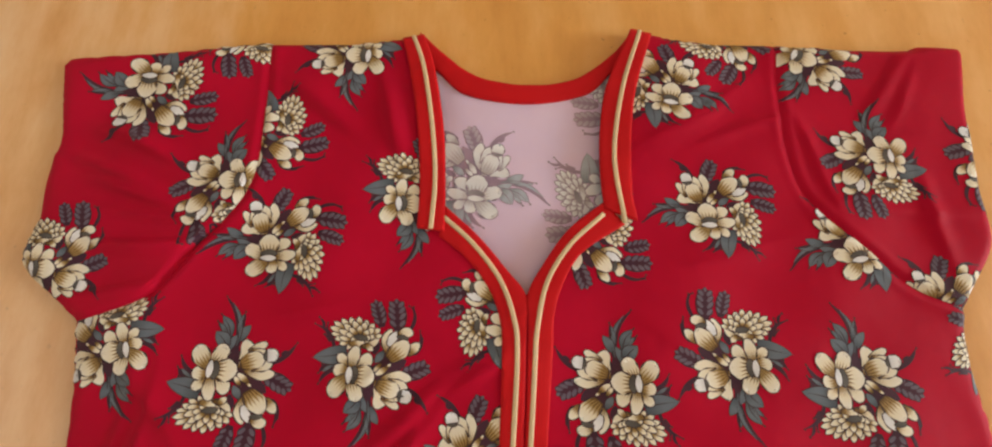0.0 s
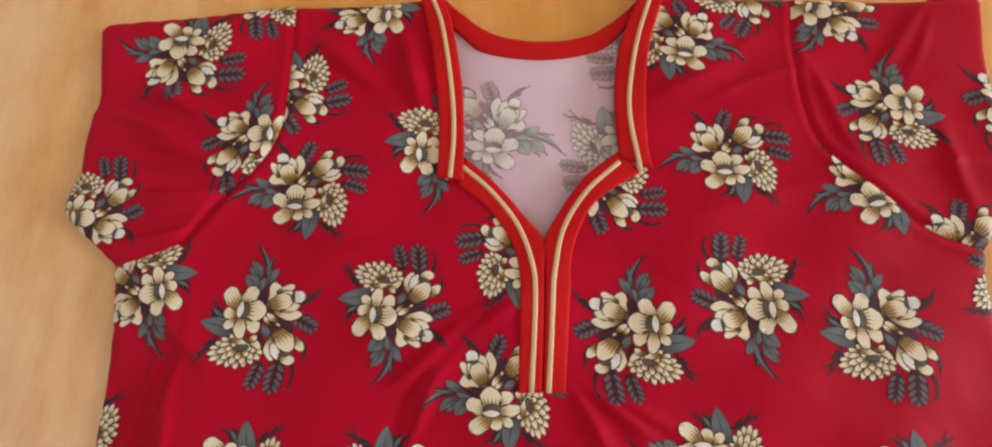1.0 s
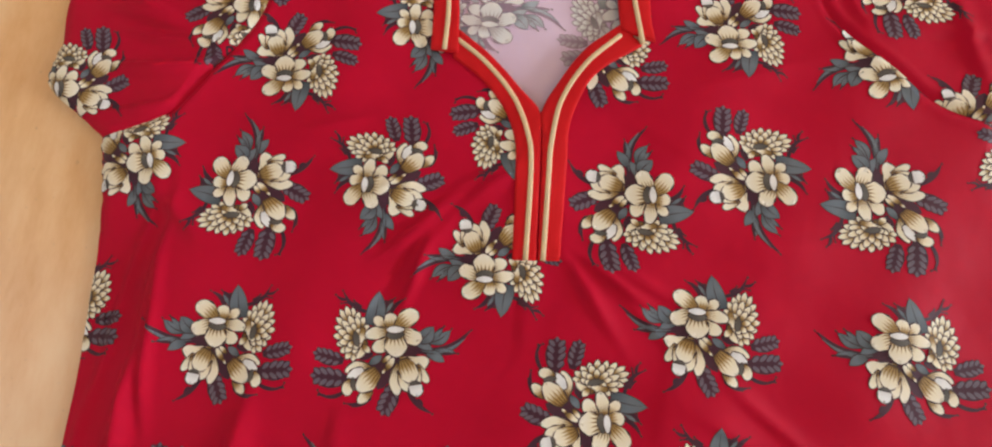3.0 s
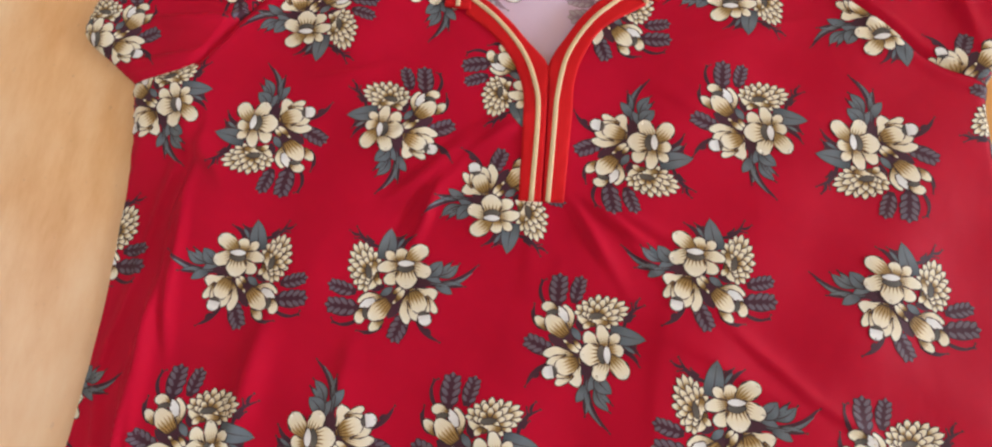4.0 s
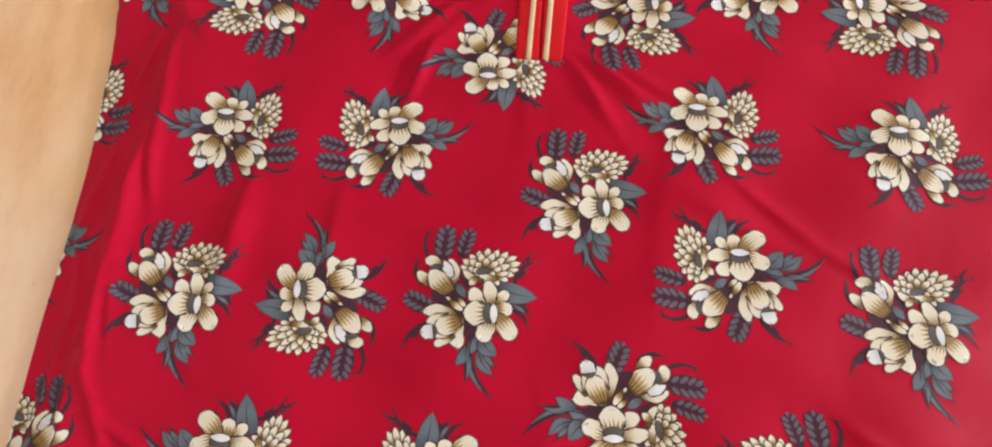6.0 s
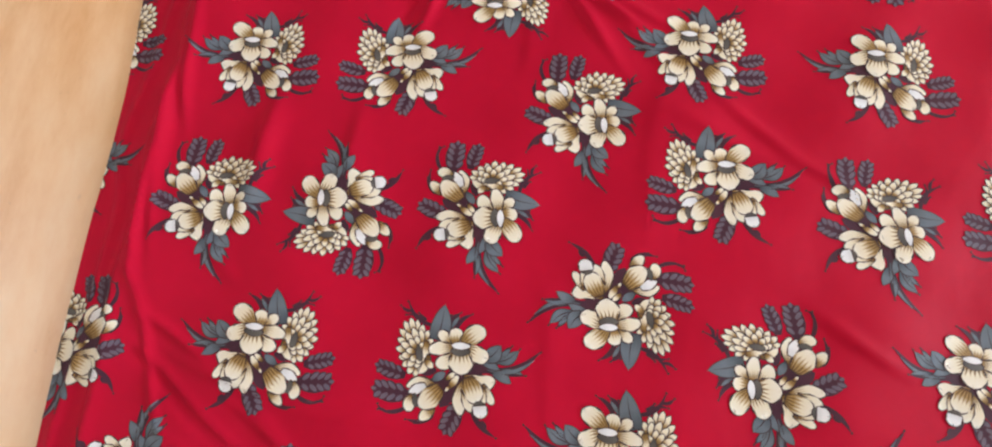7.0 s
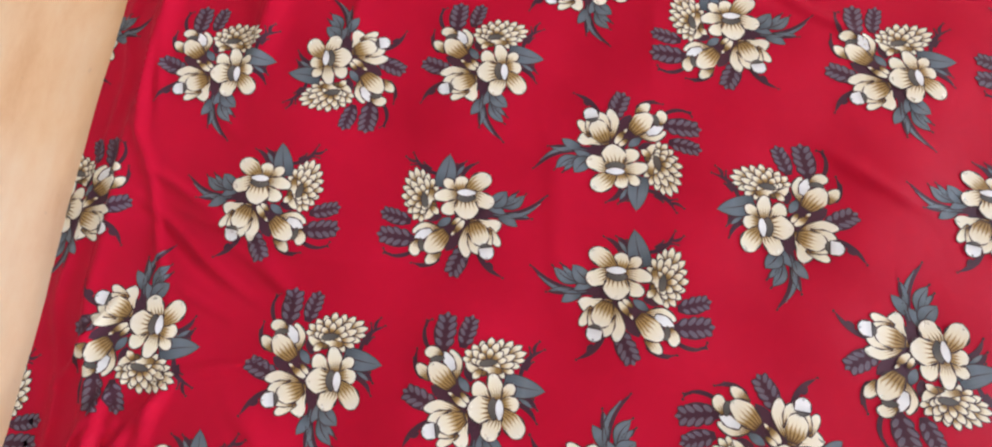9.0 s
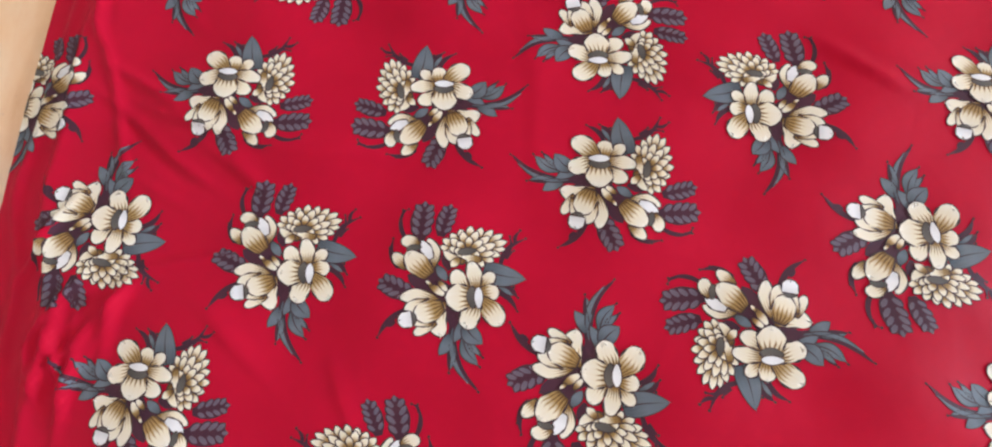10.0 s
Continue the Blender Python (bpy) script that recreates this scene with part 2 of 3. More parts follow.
vee_r_outer = spline([(0.076, 0.054), (0.042, 0.031), (0.027, 0.007), (0.020, -0.016), (0.0185, -0.043), (0.013, -0.110)])
vee_r_gold = spline([(0.060, 0.062), (0.033, 0.037), (0.015, 0.008), (0.0075, -0.025), (0.0055, -0.050), (0.0015, -0.110)])
vee_r_inner = spline([(0.0605, 0.072), (0.033, 0.050), (0.013, 0.023), (0.0005, -0.001), (0.001, -0.026), (-0.002, -0.110)])
nape_outer = spline([(-0.090, 0.226), (-0.068, 0.204), (-0.040, 0.184), (0.000, 0.177), (0.041, 0.182), (0.073, 0.205), (0.096, 0.233)])
nape_inner = spline([(-0.092, 0.205), (-0.071, 0.185), (-0.048, 0.166), (0.000, 0.159), (0.051, 0.168), (0.074, 0.189), (0.094, 0.210)])

throat = chain(np.array([p for p in band_l_inner if p[1] > 0.068]), vee_l_inner[:31], vee_r_inner[:30][::-1], np.array([p for p in band_r_inner if p[1] > 0.073])[::-1])
for line, dx, dy in ((shoulder_l, 0, 0.003), (yoke_l, 0, 0.003), (yoke_r, 0, 0.003), (shoulder_r, 0, 0.003), (side_l, -0.0045, 0), (side_r, 0.0045, 0), (cuff_l, -0.004, 0), (cuff_r, 0.004, 0)):
    line += (dx, dy)
cuff_l[0], cuff_r[0], cuff_l[-1], cuff_r[-1] = shoulder_l[0], shoulder_r[-1], side_l[0], side_r[0]
seam_l[0], seam_r[0], seam_l[-1], seam_r[-1] = yoke_l[0], yoke_r[-1], side_l[0], side_r[0]
hem[0], hem[-1] = side_l[-1], side_r[-1]
FRONT = chain(throat, yoke_r, seam_r, side_r, hem[::-1], side_l[::-1], seam_l[::-1], yoke_l)
SLEEVE_L = chain(shoulder_l, seam_l, cuff_l[::-1])
SLEEVE_R = chain(shoulder_r, cuff_r, seam_r[::-1])
OUTER = chain(cuff_l[::-1], shoulder_l, yoke_l, yoke_r, shoulder_r, cuff_r, side_r, hem[::-1], side_l[::-1])
BACK = chain(cuff_l[::-1], shoulder_l, yoke_l, nape_outer, yoke_r, shoulder_r, cuff_r, side_r, hem[::-1], side_l[::-1])


def nearest(points, line):
    """Distance from each point to a polyline, and the nearest places on it."""
    a, b = line[:-1], line[1:]
    best, spot = np.full(len(points), 9.0), np.zeros((len(points), 2))
    ab = b - a
    ll = np.maximum((ab ** 2).sum(1), 1e-12)
    for i in range(len(a)):
        u = np.clip(((points - a[i]) @ ab[i]) / ll[i], 0, 1)
        q = a[i] + u[:, None] * ab[i]
        d = np.hypot(*(points - q).T)
        m = d < best
        best[m], spot[m] = d[m], q[m]
    return best, spot


def inside(points, poly):
    x, y = points.T
    hit = np.zeros(len(points), bool)
    for (ax, ay), (bx, by) in zip(poly, np.roll(poly, -1, 0)):
        if ay == by:
            continue
        m = ((ay > y) != (by > y)) & (x < (bx - ax) * (y - ay) / (by - ay) + ax)
        hit ^= m
    return hit


CREASES = []


def crease(x0, y0, x1, y1, width, height):
    CREASES.append((x0, y0, x1, y1, width, height))


crease(0.016, -0.110, 0.041, -0.149, 0.0056, 0.0032)
crease(0.026, -0.107, 0.074, -0.138, 0.0049, 0.0032)
crease(0.060, -0.135, 0.080, -0.163, 0.0056, 0.0026)
crease(-0.055, -0.073, -0.017, -0.044, 0.0070, 0.0025)
crease(-0.097, -0.121, -0.055, -0.073, 0.0084, 0.0021)
crease(-0.193, -0.197, -0.197, -0.265, 0.0098, 0.0026)
crease(-0.132, -0.211, -0.139, -0.255, 0.0098, 0.0020)
crease(-0.200, -0.210, -0.204, -0.289, 0.0098, 0.0026)
crease(0.125, -0.190, 0.170, -0.235, 0.0063, 0.0021)
crease(0.170, -0.235, 0.222, -0.261, 0.0063, 0.0017)
crease(-0.269, -0.378, -0.180, -0.440, 0.0030, 0.0020)
crease(-0.214, -0.483, -0.169, -0.481, 0.0042, 0.0030)
crease(-0.263, -0.549, -0.225, -0.492, 0.0034, 0.0026)
crease(-0.284, -0.539, -0.253, -0.493, 0.0034, 0.0026)
crease(-0.187, -0.411, -0.152, -0.438, 0.0056, 0.0020)
crease(-0.258, -0.521, -0.235, -0.507, 0.0042, 0.0024)
crease(-0.338, 0.126, -0.277, 0.105, 0.0098, 0.0052)
crease(-0.322, 0.033, -0.252, 0.037, 0.0084, 0.0052)
crease(-0.240, 0.044, -0.275, -0.003, 0.0035, -0.0034)
crease(0.328, 0.208, 0.277, 0.149, 0.0070, 0.0018)
crease(0.091, 0.117, 0.187, 0.180, 0.0098, 0.0018)
crease(-0.121, 0.179, -0.096, 0.106, 0.0098, 0.0032)
crease(0.227, 0.069, 0.297, 0.091, 0.0098, 0.0012)
crease(-0.121, -0.070, -0.087, -0.044, 0.0084, 0.0026)
crease(-0.110, -0.110, -0.068, -0.069, 0.0098, 0.0039)
crease(0.045, -0.107, 0.094, -0.139, 0.0056, 0.0020)
crease(-0.194, 0.171, -0.138, 0.132, 0.0112, 0.0032)
crease(0.314, 0.097, 0.322, 0.025, 0.0084, 0.0025)
crease(-0.332, 0.081, -0.267, 0.066, 0.0084, 0.0039)
crease(0.000, -0.315, 0.013, -0.447, 0.0112, 0.0006)
crease(-0.090, -0.544, -0.008, -0.539, 0.0098, 0.0006)
crease(-0.275, -0.182, -0.266, -0.313, 0.0049, 0.0020)
crease(-0.263, -0.386, -0.203, -0.432, 0.0060, -0.0014)
crease(-0.245, -0.381, -0.165, -0.407, 0.0056, 0.0016)
crease(-0.358, 0.106, -0.288, 0.076, 0.0063, 0.0032)
crease(-0.318, 0.060, -0.241, 0.054, 0.0056, 0.0032)
crease(-0.326, -0.006, -0.270, 0.008, 0.0049, 0.0026)
crease(0.138, 0.121, 0.215, 0.151, 0.0070, 0.0017)
crease(0.108, 0.022, 0.224, 0.048, 0.0098, 0.0009)
crease(0.220, 0.151, 0.247, 0.069, 0.0063, 0.0017)
crease(0.331, 0.195, 0.297, 0.141, 0.0056, 0.0014)
crease(0.272, 0.069, 0.341, 0.060, 0.0070, 0.0017)
crease(-0.266, -0.112, -0.258, -0.222, 0.0042, 0.0030)
crease(-0.077, -0.099, -0.096, -0.141, 0.0042, 0.0040)
crease(-0.009, -0.115, -0.016, -0.177, 0.0084, 0.0008)
crease(0.030, -0.123, 0.059, -0.174, 0.0063, 0.0013)
crease(0.063, -0.005, 0.121, -0.044, 0.0098, 0.0007)
crease(0.091, -0.206, 0.161, -0.238, 0.0084, 0.0013)
crease(-0.277, -0.192, -0.276, -0.333, 0.0042, 0.0040)
crease(-0.230, -0.305, -0.206, -0.333, 0.0056, 0.0013)
crease(-0.284, -0.314, -0.236, -0.433, 0.0035, 0.0020)
crease(-0.262, -0.361, -0.214, -0.385, 0.0035, 0.0030)
crease(-0.169, -0.407, -0.082, -0.420, 0.0084, 0.0013)
crease(0.086, -0.157, 0.069, -0.292, 0.0112, 0.0006)
crease(-0.299, -0.490, -0.270, -0.451, 0.0042, 0.0040)
crease(-0.266, -0.504, -0.271, -0.562, 0.0035, 0.0040)
crease(-0.247, -0.521, -0.253, -0.578, 0.0035, 0.0040)
crease(-0.227, -0.492, -0.237, -0.535, 0.0035, 0.0030)
crease(-0.187, -0.506, -0.139, -0.545, 0.0063, 0.0013)
crease(-0.104, -0.538, -0.087, -0.573, 0.0063, 0.0013)
crease(0.178, -0.338, 0.229, -0.375, 0.0063, 0.0017)
crease(-0.068, -0.449, -0.079, -0.503, 0.0098, 0.0005)
crease(-0.060, -0.061, -0.024, -0.043, 0.0070, 0.0017)
crease(-0.098, -0.078, -0.051, -0.061, 0.0063, 0.0013)
crease(-0.180, -0.018, -0.126, -0.004, 0.0084, 0.0020)
crease(-0.278, -0.063, -0.241, -0.099, 0.0098, 0.0026)
crease(-0.225, -0.501, -0.245, -0.535, 0.0032, 0.0036)
crease(-0.256, -0.513, -0.254, -0.531, 0.0032, 0.0036)
crease(-0.270, -0.523, -0.254, -0.562, 0.0032, 0.0036)
crease(-0.280, -0.532, -0.270, -0.562, 0.0032, 0.0036)
crease(-0.224, -0.484, -0.186, -0.486, 0.0026, 0.0012)
crease(-0.198, -0.412, -0.161, -0.436, 0.0030, 0.0022)
crease(-0.228, -0.434, -0.199, -0.451, 0.0030, 0.0020)
crease(-0.086, -0.101, -0.111, -0.138, 0.0050, -0.0022)
crease(-0.043, -0.054, -0.061, -0.075, 0.0045, -0.0020)
# where the cloth drops beside the side seam
drop_line = spline([(-0.255, -0.02), (-0.262, -0.08), (-0.270, -0.162), (-0.279, -0.244), (-0.284, -0.33), (-0.287, -0.43), (-0.275, -0.53), (-0.28, -0.70), (-0.28, -0.95)], 8)
OUTER_LOOP = np.vstack([OUTER, OUTER[:1]])


def folded_height(p):
    """Height of the upper cloth over the plan."""
    x, y = p.T
    z = 0.0012 * np.sin(41 * x + 13 * y + 0.7) * np.sin(17 * y - 9 * x) + 0.0009 * np.sin(63 * x - 37 * y) + 0.0005 * np.sin(90 * y + 55 * x + 2)
    for x0, y0, x1, y1, w, h in CREASES:
        dx, dy = x1 - x0, y1 - y0
        l = math.hypot(dx, dy)
        u = ((x - x0) * dx + (y - y0) * dy) / l
        v = ((x - x0) * dy - (y - y0) * dx) / l
        v = v + 0.0022 * np.sin(u * 45 + x0 * 90)
        end = np.clip((u + 0.02) / 0.05, 0, 1) * np.clip((l + 0.02 - u) / 0.05, 0, 1)
        end = end * end * (3 - 2 * end)
        steep = np.where(v * (1 if dy > 0 else -1) < 0, 0.45, 1.0)
        z = z + 1.4 * h * end * np.exp(-((v / (w * steep)) ** 2))
    away = np.interp(-y, -drop_line[:, 1], drop_line[:, 0]) - x + 0.002 * np.sin(y * 60)
    here = np.clip((-0.03 - y) / 0.09, 0, 1)
    s = 0.35 * np.clip(away / 0.005, 0, 1) + 0.65 * np.clip(away / 0.026, 0, 1)
    z = z - here * (0.0078 * s - 0.0024 * np.exp(-(((away - 0.021 - 0.004 * np.sin(y * 23)) / 0.0045) ** 2)) - 0.0012 * np.exp(-((away / 0.005) ** 2)))
    # the sleeves lie a little lower at one cuff and fuller at the other
    up = np.clip((y + 0.05) / 0.06, 0, 1)
    z = z - 0.03 * up * np.maximum(-0.215 - x, 0) + 0.05 * up * np.maximum(x - 0.22, 0)
    z = np.maximum(z, -0.0076)
    for seam in (seam_l, seam_r):
        d, _ = nearest(p, seam)
        z = z - 0.0016 * np.exp(-((d / 0.0025) ** 2)) + 0.0008 * np.exp(-(((d - 0.006) / 0.003) ** 2))
    d, _ = nearest(p, OUTER_LOOP)
    k = np.clip(1 - d / 0.011, 0, 1)
    fall = 1 - np.sqrt(np.maximum(1 - k * k, 0))
    return z * (1 - fall) - 0.0075 * fall


CELL, MAP_X, MAP_Y = 0.002, -0.42, HEM - 0.04
_mx, _my = np.meshgrid(np.arange(MAP_X, 0.42, CELL), np.arange(MAP_Y, 0.27, CELL))
HEIGHTS = folded_height(np.c_[_mx.ravel(), _my.ravel()]).reshape(_mx.shape)


def cloth_height(p):
    """The folded height, read from a fine map of it."""
    u, v = (p[:, 0] - MAP_X) / CELL, (p[:, 1] - MAP_Y) / CELL
    i, j = np.clip(u.astype(int), 0, HEIGHTS.shape[1] - 2), np.clip(v.astype(int), 0, HEIGHTS.shape[0] - 2)
    u, v = u - i, v - j
    return (HEIGHTS[j, i] * (1 - u) + HEIGHTS[j, i + 1] * u) * (1 - v) + (HEIGHTS[j + 1, i] * (1 - u) + HEIGHTS[j + 1, i + 1] * u) * v


def back_height(p):
    x, y = p.T
    z = -0.0065 + 0.0006 * np.sin(60 * x + 25 * y) + 0.0005 * np.sin(30 * x - 70 * y)
    return np.minimum(z, cloth_height(p) - 0.0014)


def sheet(name, poly, height, mat, step, parent, label=""):
    """A cloth panel cut along its outline and draped at the height given."""
    from mathutils.geometry import delaunay_2d_cdt
    lo, hi = poly.min(0), poly.max(0)
    gx, gy = np.meshgrid(np.arange(lo[0], hi[0], step), np.arange(lo[1], hi[1], step))
    gx = gx + (np.arange(gx.shape[0]) % 2)[:, None] * step / 2
    g = np.c_[gx.ravel(), gy.ravel()]
    g = g[inside(g, poly)]
    d, _ = nearest(g, np.vstack([poly, poly[:1]]))
    g = g[d > step * 0.45]
    rim = []
    for a, b in zip(poly, np.roll(poly, -1, 0)):
        k = max(1, int(np.hypot(*(b - a)) / step))
        rim += [a + (b - a) * i / k for i in range(k)]
    n = len(rim)
    pts = np.vstack([rim, g])
    out = delaunay_2d_cdt([Vector(p) for p in pts], [], [list(range(n))], 1, 1e-6)
    co = np.array([tuple(v) for v in out[0]])
    faces = [tuple(f) for f in out[2]]
    z = height(co)
    ob = mesh_object(name, np.c_[co, z], faces, [mat], parent, True, label)
    return ob


def ribbon(name, left, right, base, thick, mat, parent, label=""):
    """A folded strip of cloth between two lines, with rounded edges."""
    def even(l):
        s = np.r_[0, np.cumsum(np.hypot(*np.diff(l, axis=0).T))]
        u = np.linspace(0, s[-1], 60)
        return np.c_[np.interp(u, s, l[:, 0]), np.interp(u, s, l[:, 1])]
    a, b = even(left), even(right)
    prof = [(0.0, -1.0), (0.0, 0.35), (0.04, 0.8), (0.12, 1.0), (0.35, 0.92), (0.65, 0.92), (0.88, 1.0), (0.96, 0.8), (1.0, 0.35), (1.0, -1.0)]
    verts = []
    for s, k in prof:
        p = a * (1 - s) + b * s
        wob = 0.00025 * np.sin(np.arange(60) * 0.9 + 7 * s)
        verts.append(np.c_[p, base(p) + thick * k + wob])
    verts = np.vstack(verts)
    faces = [(j * 60 + i, j * 60 + i + 1, (j + 1) * 60 + i + 1, (j + 1) * 60 + i) for j in range(len(prof) - 1) for i in range(59)]
    faces += [tuple(j * 60 for j in range(len(prof))), tuple(j * 60 + 59 for j in reversed(range(len(prof))))]
    return mesh_object(name, verts, faces, [mat], parent, True, label)


def tape(name, line, base, half, thick, mat, parent, label=""):
    """A narrow satin tape with a rounded back."""
    t = np.gradient(line, axis=0)
    t /= np.hypot(*t.T)[:, None]
    side = np.c_[-t[:, 1], t[:, 0]]
    m, verts = 9, []
    for j in range(m):
        a = math.pi * j / (m - 1)
        p = line + side * half * math.cos(a)
        verts.append(np.c_[p, base(line) + thick * math.sin(a) ** 0.7 - (0.002 if j in (0, m - 1) else 0)])
    verts = np.vstack(verts)
    n = len(line)
    faces = [(j * n + i, (j + 1) * n + i, (j + 1) * n + i + 1, j * n + i + 1) for j in range(m - 1) for i in range(n - 1)]
    faces += [tuple(j * n for j in reversed(range(m))), tuple(j * n + n - 1 for j in range(m))]
    return mesh_object(name, verts, faces, [mat], parent, True, label)


gown = new("gown")
gown.location = (0, 0, 0)
tagged(gown, "red satin gown with cream flower bouquets laid flat on the board", "dress")
front = sheet("front_panel", FRONT, cloth_height, RED, 0.0028, gown, "red satin front printed with cream bouquets")
sleeve_l = sheet("sleeve", SLEEVE_L, cloth_height, RED, 0.0028, gown, "short red printed sleeve")
sleeve_r = sheet("sleeve", SLEEVE_R, cloth_height, RED, 0.0028, gown, "short red printed sleeve")
back = sheet("back_panel", BACK, back_height, LILAC, 0.008, gown, "pale lilac reverse of the printed cloth")


def over(lift):
    return lambda p: cloth_height(p) + lift


def under(p):
    return back_height(p) + 0.001


ribbon("nape_binding", nape_outer, nape_inner, under, 0.0016, BAND_RED, gown, "plain red binding round the back of the neck")
vee_l = ribbon("neck_binding", vee_l_outer, vee_l_inner, over(0.0006), 0.0014, BAND_RED, gown, "curved red binding running into the placket")
vee_r = ribbon("neck_binding", vee_r_inner, vee_r_outer, over(0.0010), 0.0014, BAND_RED, gown, "curved red binding running into the placket")
band_l = ribbon("neck_binding", band_l_outer, band_l_inner, over(0.0022), 0.0014, BAND_RED, gown, "upright red binding beside the neck opening")
band_r = ribbon("neck_binding", band_r_inner, band_r_outer, over(0.0022), 0.0014, BAND_RED, gown, "upright red binding beside the neck opening")
tape("gold_piping", vee_l_gold, over(0.0018), 0.0019, 0.0012, GOLD, vee_l, "gold satin piping")
tape("gold_piping", vee_r_gold, over(0.0022), 0.0019, 0.0012, GOLD, vee_r, "gold satin piping")
tape("gold_piping", band_l_gold, over(0.0034), 0.0019, 0.0012, GOLD, band_l, "gold satin piping")
tape("gold_piping", band_r_gold, over(0.0034), 0.0019, 0.0012, GOLD, band_r, "gold satin piping")


# ---- the printed bouquet ----
class Motif:
    """One bouquet of the print, drawn shape over shape in its own plan (y down, about 300 wide)."""

    def __init__(self):
        self.v, self.z, self.uv, self.f, self.m, self.n, self.layer = [], [], [], [], [], 0, 0
        self.dx, self.dy = 0.0, 0.0

    def shape(self, base, tip, width, foot, peak, bend, point, grow, nr, nc, wave=0.0):
        bx, by = base
        tx, ty = tip
        l = math.hypot(tx - bx, ty - by)
        ux, uy = (tx - bx) / l, (ty - by) / l
        bx, by, l, width = bx - ux * grow, by - uy * grow, l + 2 * grow, width + 2 * grow
        rows = []
        for i in range(nr):
            s = 0.5 - 0.5 * math.cos(math.pi * i / (nr - 1))
            if s < peak:
                w = foot + (1 - foot) * math.sin(s / peak * math.pi / 2)
            else:
                w = max(1 - ((s - peak) / (1 - peak)) ** 2, 0) ** point
            w = max(w, 0.03) * width / 2 * (1 + 0.8 * wave * math.sin(13 * s + l))
            row = []
            for j in range(nc):
                c = 2 * j / (nc - 1) - 1
                off = c * w + bend * l * 4 * s * (1 - s)
                a = s * l * (1 + wave * math.cos(c * 7) * s * s - 0.05 * c * c * s)
                row.append((bx + ux * a - uy * off, by + uy * a + ux * off, j / (nc - 1), s))
            rows.append(row)
        return rows

    def add(self, quads, mat):
        """Quads of points (x, y, u, v), given as a grid of rows."""
        nr, nc = len(quads), len(quads[0])
        for r in quads:
            for x, y, u, s in r:
                self.v.append((x + self.dx, y + self.dy))
                self.uv.append((u, s))
                self.z.append(self.layer)
        self.f += [(self.n + i * nc + j, self.n + i * nc + j + 1, self.n + (i + 1) * nc + j + 1, self.n + (i + 1) * nc + j) for i in range(nr - 1) for j in range(nc - 1)]
        self.m += [mat] * ((nr - 1) * (nc - 1))
        self.n += nr * nc

    def blade(self, base, tip, width, mat, foot=0.45, peak=0.6, bend=0.0, point=0.5, line=0.0, wave=0.0, ink=LINE):
        """A petal or leaf from base to tip, with its drawn outline. point: 0.5 round, 1 pointed."""
        l = math.hypot(tip[0] - base[0], tip[1] - base[1])
        nr, nc = max(6, int(l / 3.0)), max(4, int(width / 3.4))
        inner = self.shape(base, tip, width, foot, peak, bend, point, 0, nr, nc, wave)
        self.add(inner, mat)
        if line:
            outer = self.shape(base, tip, width, foot, peak, bend, point, line, nr, nc, wave)
            def rim(g):
                return g[0] + [r[-1] for r in g[1:-1]] + g[-1][::-1] + [r[0] for r in g[-2:0:-1]] + [g[0][0]]
            self.add([rim(outer), rim(inner)], ink)

    def petal(self, base, tip, width, mat=PETAL, foot=0.45, peak=0.62, bend=0.0, line=1.9, wave=0.08, point=0.5):
        self.blade(base, tip, width * 0.90, mat, foot, peak, bend, point, line, wave)
        self.layer += 1

    def leaf(self, base, tip, width, mat=SLATE, bend=0.0, rib=True, foot=0.3, peak=0.45):
        self.blade(base, tip, width, mat, foot, peak, bend, 0.8, 1.5, 0, LINE)
        self.layer += 1
        if rib:
            self.blade(base, (base[0] * 0.12 + tip[0] * 0.88, base[1] * 0.12 + tip[1] * 0.88), 1.8, LINE, 0.8, 0.3, bend, 1.0)
            self.layer += 1

    def wisp(self, base, tip, width, bend=0.0):
        """A thin trailing stem that ends in a small dark knob."""
        self.blade(base, tip, width * 1.25, PLUM, 0.8, 0.3, bend, 0.7)
        self.blade((tip[0] - 2.2, tip[1] - 1.5), (tip[0] + 2.2, tip[1] + 1.5), 3.6, LINE, 0.5, 0.5, 0, 0.5)

    def fern(self, base, tip, width, bend=0.0):
        """A plum leaf, scalloped along its rim, with pale leaflets along its rib."""
        bx, by = base
        dx, dy = tip[0] - bx, tip[1] - by
        l = math.hypot(dx, dy)
        ux, uy = dx / l, dy / l
        self.blade(base, tip, width * 0.84, PLUM, 0.4, 0.5, bend, 0.6)
        pale = []
        for i in range(4):
            s = 0.08 + 0.19 * i
            reach = width * (0.44 - 0.05 * abs(i - 1.3))
            cx, cy = bx + dx * s, by + dy * s
            for side in (-1, 1):
                ex, ey = cx + ux * reach * 1.25 - uy * side * reach, cy + uy * reach * 1.25 + ux * side * reach
                self.blade((cx, cy), (ex, ey), width * 0.34, PLUM, 0.5, 0.55, 0, 0.5)
                pale.append(((cx + (ex - cx) * 0.28, cy + (ey - cy) * 0.28), (cx + (ex - cx) * 0.93, cy + (ey - cy) * 0.93)))
        self.layer += 1
        for a, b in pale:
            self.blade(a, b, width * 0.20, VEIN, 0.5, 0.5, 0, 0.6)
        self.blade((bx + dx * 0.84, by + dy * 0.84), (tip[0] - ux, tip[1] - uy), width * 0.15, VEIN, 0.5, 0.5, 0, 0.6)
        self.layer -= 1

